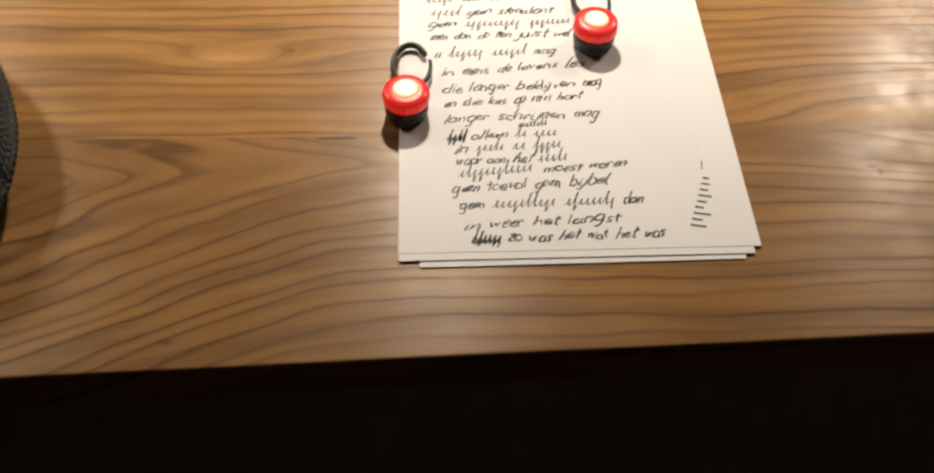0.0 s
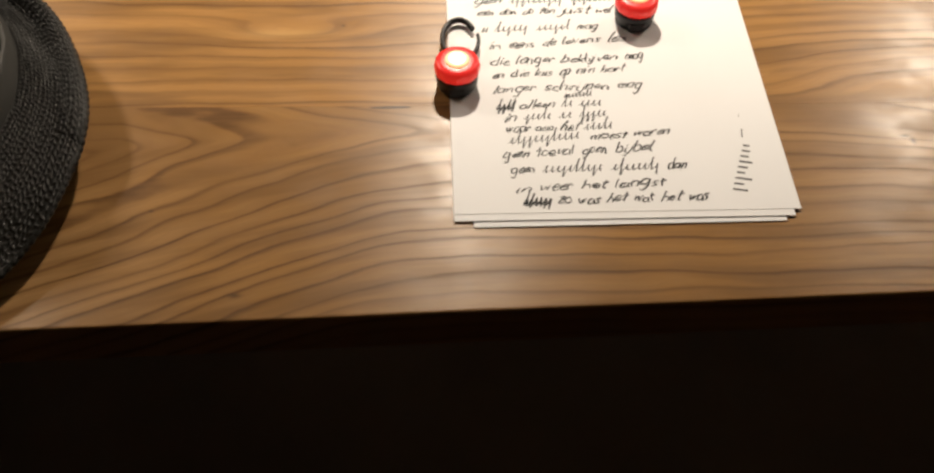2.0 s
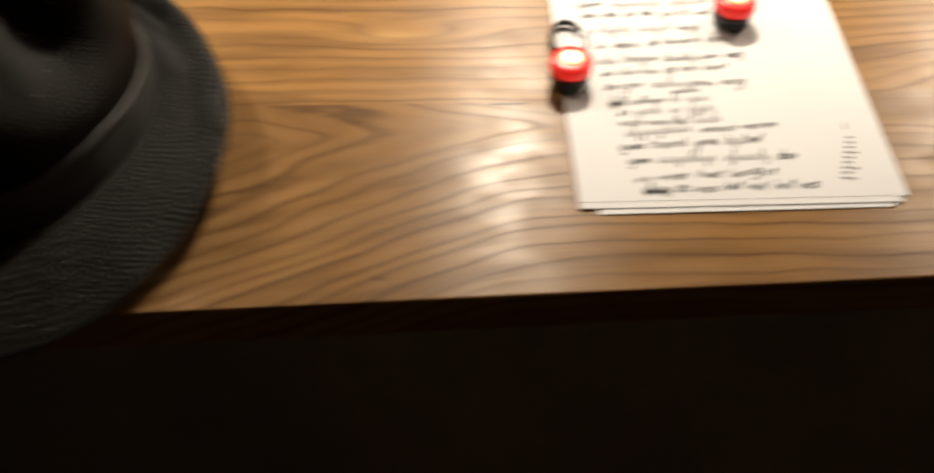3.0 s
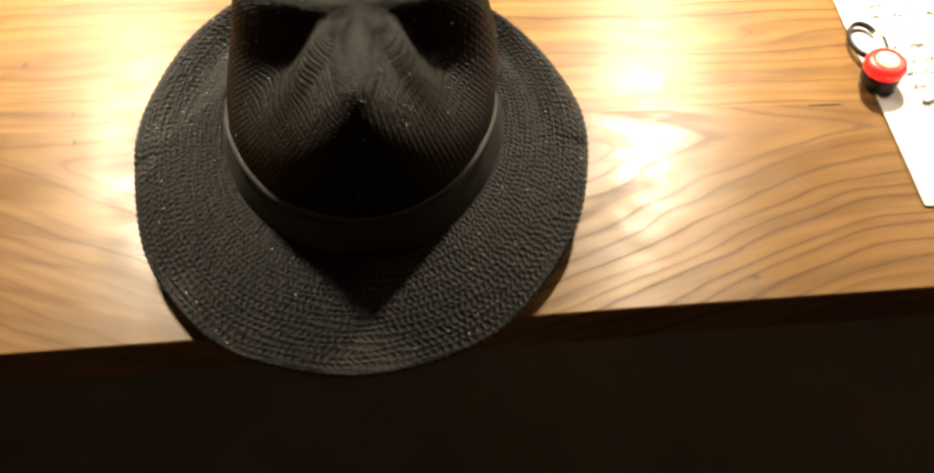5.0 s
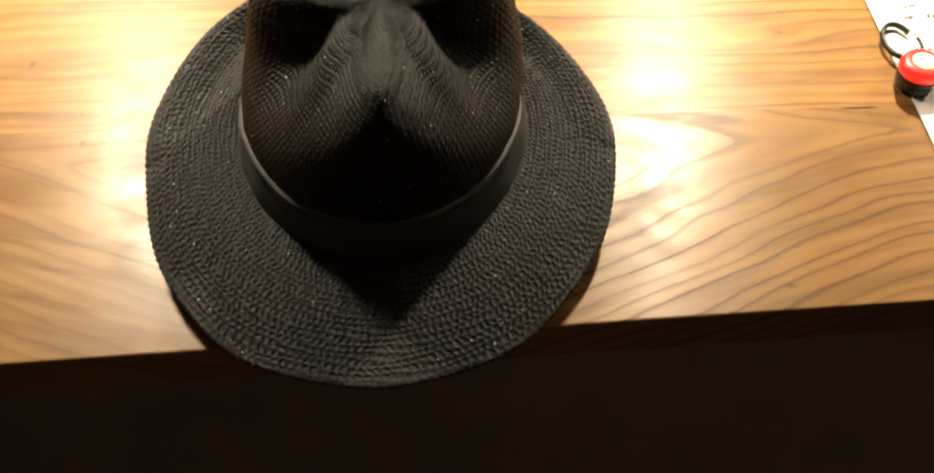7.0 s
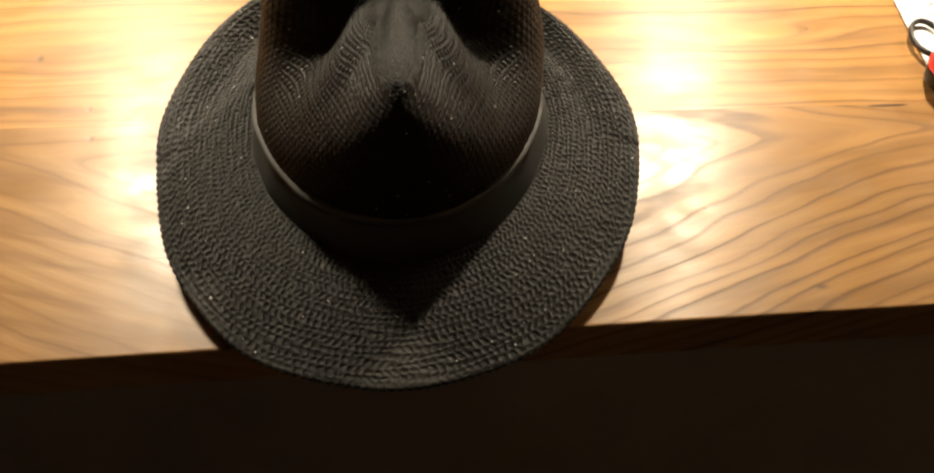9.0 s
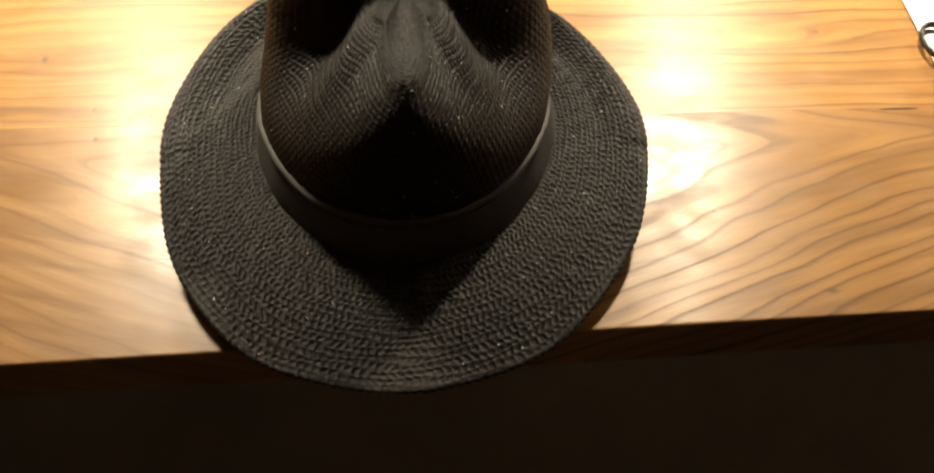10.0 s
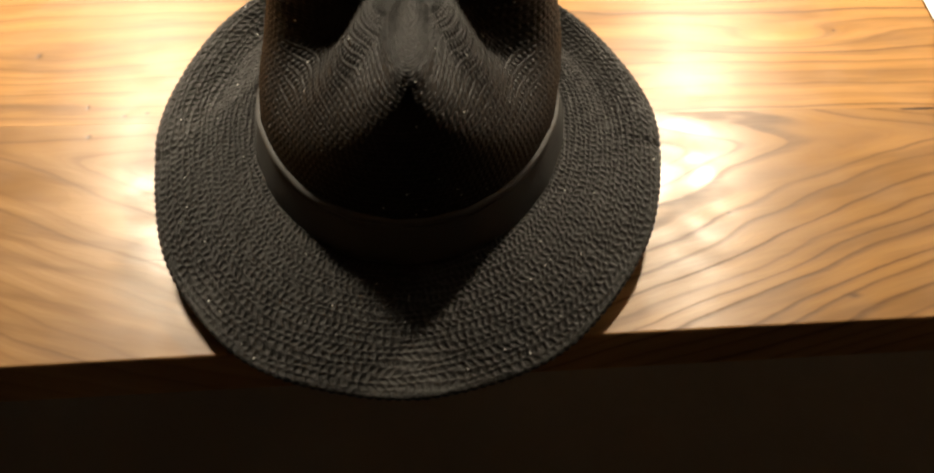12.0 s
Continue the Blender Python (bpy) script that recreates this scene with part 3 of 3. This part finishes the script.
def scrawl(bm, x, y, width, size, turn, rng):
    """Writing that cannot be read: a run of slanting up and down strokes."""
    n = max(2, round(width / (size * 0.36)))
    pts = []
    c, s = math.cos(turn), math.sin(turn)
    for i in range(n):
        u = width * i / n
        tall = size * rng.choice((0.42, 0.42, 0.45, 0.5, 0.95, 0.4))
        deep = size * rng.choice((0, 0, 0, 0, 0, -0.35))
        step = width / n
        for du, v in ((0.0, 0.05 * size), (0.45, tall * 0.6), (0.62, tall), (0.5, tall * 0.9), (0.55, tall * 0.4), (0.7, deep), (0.85, deep + 0.04 * size)):
            pts.append((u + du * step + 0.38 * v, v + rng.uniform(-0.02, 0.02) * size))
        if rng.random() < 0.22 or i == n - 1:
            stroke(bm, [Vector((x + c * a - s * b, y + s * a + c * b)) for a, b in rounded(pts)], 0.00095)
            pts = []


# start and end of each written line on the sheet, and its words; a dot run stands for words that cannot be read
LINES = [
    (0.018, 0.214, 0.088, 0.218, ".... ... ....."),
    (0.021, 0.201, 0.108, 0.203, "..... geen stimulant"),
    (0.020, 0.189, 0.120, 0.191, "geen ........ ......"),
    (0.021, 0.177, 0.118, 0.179, "men dan do ten juist wel"),
    (0.023, 0.159, 0.106, 0.162, ". ..... ..... mag"),
    (0.028, 0.142, 0.125, 0.150, "in eens de levens les"),
    (0.028, 0.126, 0.134, 0.132, "die langer beklijven mag"),
    (0.029, 0.114, 0.119, 0.119, "en die kus op m'n hart"),
    (0.028, 0.100, 0.128, 0.104, "langer schrijnen mag"),
    (0.075, 0.095, 0.095, 0.097, "......"),
    (0.030, 0.085, 0.100, 0.088, "### alleen .. ...."),
    (0.034, 0.075, 0.102, 0.078, "in .... .. ...."),
    (0.035, 0.065, 0.105, 0.067, "waar aan het ....."),
    (0.036, 0.055, 0.141, 0.062, ".......... moest waren"),
    (0.032, 0.044, 0.128, 0.048, "geen toeval geen bijbel"),
    (0.036, 0.031, 0.146, 0.033, "geen .......... ........ dan"),
    (0.038, 0.016, 0.131, 0.020, "in weer het langst"),
    (0.042, 0.006, 0.156, 0.008, "#### zo was het wat het was"),
]


def handwriting():
    rng = random.Random(11)
    for x0, y0, x1, y1, text in LINES:
        turn = math.atan2(y1 - y0, x1 - x0)
        total = math.hypot(x1 - x0, y1 - y0)
        units = sum(len(w) for w in text.split()) + 0.9 * (len(text.split()) - 1)
        step, at = total / units, 0.0
        for w in text.split():
            bm = bmesh.new()
            x, y = x0 + math.cos(turn) * at * step, y0 + math.sin(turn) * at * step
            width = len(w) * step
            size = 0.0105 * rng.uniform(0.9, 1.1) if len(text) > 8 else 0.007
            lean = turn + rng.uniform(-0.04, 0.04)
            if w[0] == "#":
                for k in range(4):
                    scrawl(bm, x, y - 0.0008 + 0.0006 * k, width, size * 0.8, turn, rng)
            elif w[0] == ".":
                scrawl(bm, x, y, width * 0.95, size, lean, rng)
            else:
                write(bm, w, x, y, width * 0.98, size * 0.38, lean, rng)
            at += len(w) + 0.9
            for v in bm.verts:
                v.co.z = 0.00012
            part("handwritten_word", bm, INK, STACK).location = (0, 0, PAPER - TOP)
    # a signature, set upright beside the text, as plain bars
    bm = bmesh.new()
    for k, tall in enumerate((0.009, 0.006, 0.010, 0.005, 0.006, 0.008, 0.005, 0.005, 0.004)):
        x, y = 0.172 + 0.0017 * k, 0.016 + 0.0044 * k
        stroke(bm, [Vector((x, y)), Vector((x + tall * 0.5, y - tall * 0.1)), Vector((x + tall, y - tall * 0.2))][::-1], 0.0014)
    stroke(bm, [Vector((0.1865, 0.058)), Vector((0.187, 0.061)), Vector((0.1875, 0.065))], 0.0012)
    stroke(bm, [Vector((0.188, 0.0765)), Vector((0.188, 0.077)), Vector((0.188, 0.0775))], 0.0009)
    for v in bm.verts:
        v.co.z = 0.00012
    ob = part("signature_bar", bm, INK, STACK, "plain grey bars for a signature")
    ob.location = (0, 0, PAPER - TOP)


handwriting()


# ---- the clip-on lights ----
def bike_light(place, turn, label):
    b = empty("bike_light", place, label=label, category="light", group="bike lights on the paper")
    b.rotation_euler = (0, 0, radians(turn))
    bm = bmesh.new()
    lathe(bm, [(0.0, 0.0), (0.0118, 0.0), (0.0132, 0.0012), (0.0138, 0.004), (0.0141, 0.0085), (0.0141, 0.0118), (0.0128, 0.0124), (0.0, 0.0124)], 56)
    part("body", bm, RUBBER, b, "black silicone body")
    bm = bmesh.new()
    box(bm, (-0.0055, -0.0145, 0.0012), (0.0055, -0.010, 0.0075), 0.0012)
    part("clip_lug", bm, RUBBER, b)
    # ribbed red lens cap
    bm = bmesh.new()
    n = 96
    prof = [(0.0132, 0.0126), (0.0146, 0.0130), (0.0148, 0.0150), (0.0147, 0.0175), (0.0143, 0.0195), (0.0132, 0.0208), (0.0105, 0.0214), (0.0082, 0.0215)]
    rings = []
    for k, (r, z) in enumerate(prof):
        rib = 0.00035 if 1 <= k <= 3 else 0.0
        rings.append([bm.verts.new(((r + rib * (i % 8 < 2)) * math.cos(2 * math.pi * i / n), (r + rib * (i % 8 < 2)) * math.sin(2 * math.pi * i / n), z)) for i in range(n)])
    for lo, hi in zip(rings, rings[1:]):
        for i in range(n):
            bm.faces.new((lo[i], lo[(i + 1) % n], hi[(i + 1) % n], hi[i])).smooth = True
    bm.faces.new(rings[0][::-1])
    lens = part("lens_cap", bm, RED, b, "translucent red plastic lens cap")
    bm = bmesh.new()
    lathe(bm, [(0.0081, 0.0212), (0.0081, 0.0219), (0.0074, 0.0225), (0.005, 0.0229), (0.0, 0.0231)], 40)
    part("diode_window", bm, GLOW, lens, "glowing warm white window")
    # open hook of the strap: one long curl and one short stub
    curl = [Vector((-0.004, 0.011, 0.006))]
    for k in range(41):
        a = radians(246 - 214 * k / 40)
        curl.append(Vector((0.0010 + 0.0112 * math.cos(a), 0.0395 + 0.0190 * math.sin(a), 0.0050 - 0.0014 * min(1.0, k / 12))))
    bm = bmesh.new()
    tube(bm, curl, [0.0018] * len(curl), 10, 1.4)
    part("strap_hook", bm, RUBBER, b, "black rubber strap curled into an open hook")
    stub = []
    for k in range(16):
        a = radians(-68 + 84 * k / 15)
        stub.append(Vector((0.0018 + 0.0128 * math.cos(a), 0.0360 + 0.0200 * math.sin(a), 0.0056)))
    bm = bmesh.new()
    tube(bm, stub, [0.0018 - 0.0006 * k / 15 for k in range(16)], 10, 1.3)
    part("strap_end", bm, RUBBER, b)
    return b


bike_light((0.005, 0.1105, PAPER + 0.0003), -2, "red bike light with black strap hook, lit, at the paper edge")
bike_light((0.132, 0.1720, PAPER + 0.0003), -1, "red bike light glowing brightly on the handwritten sheet")
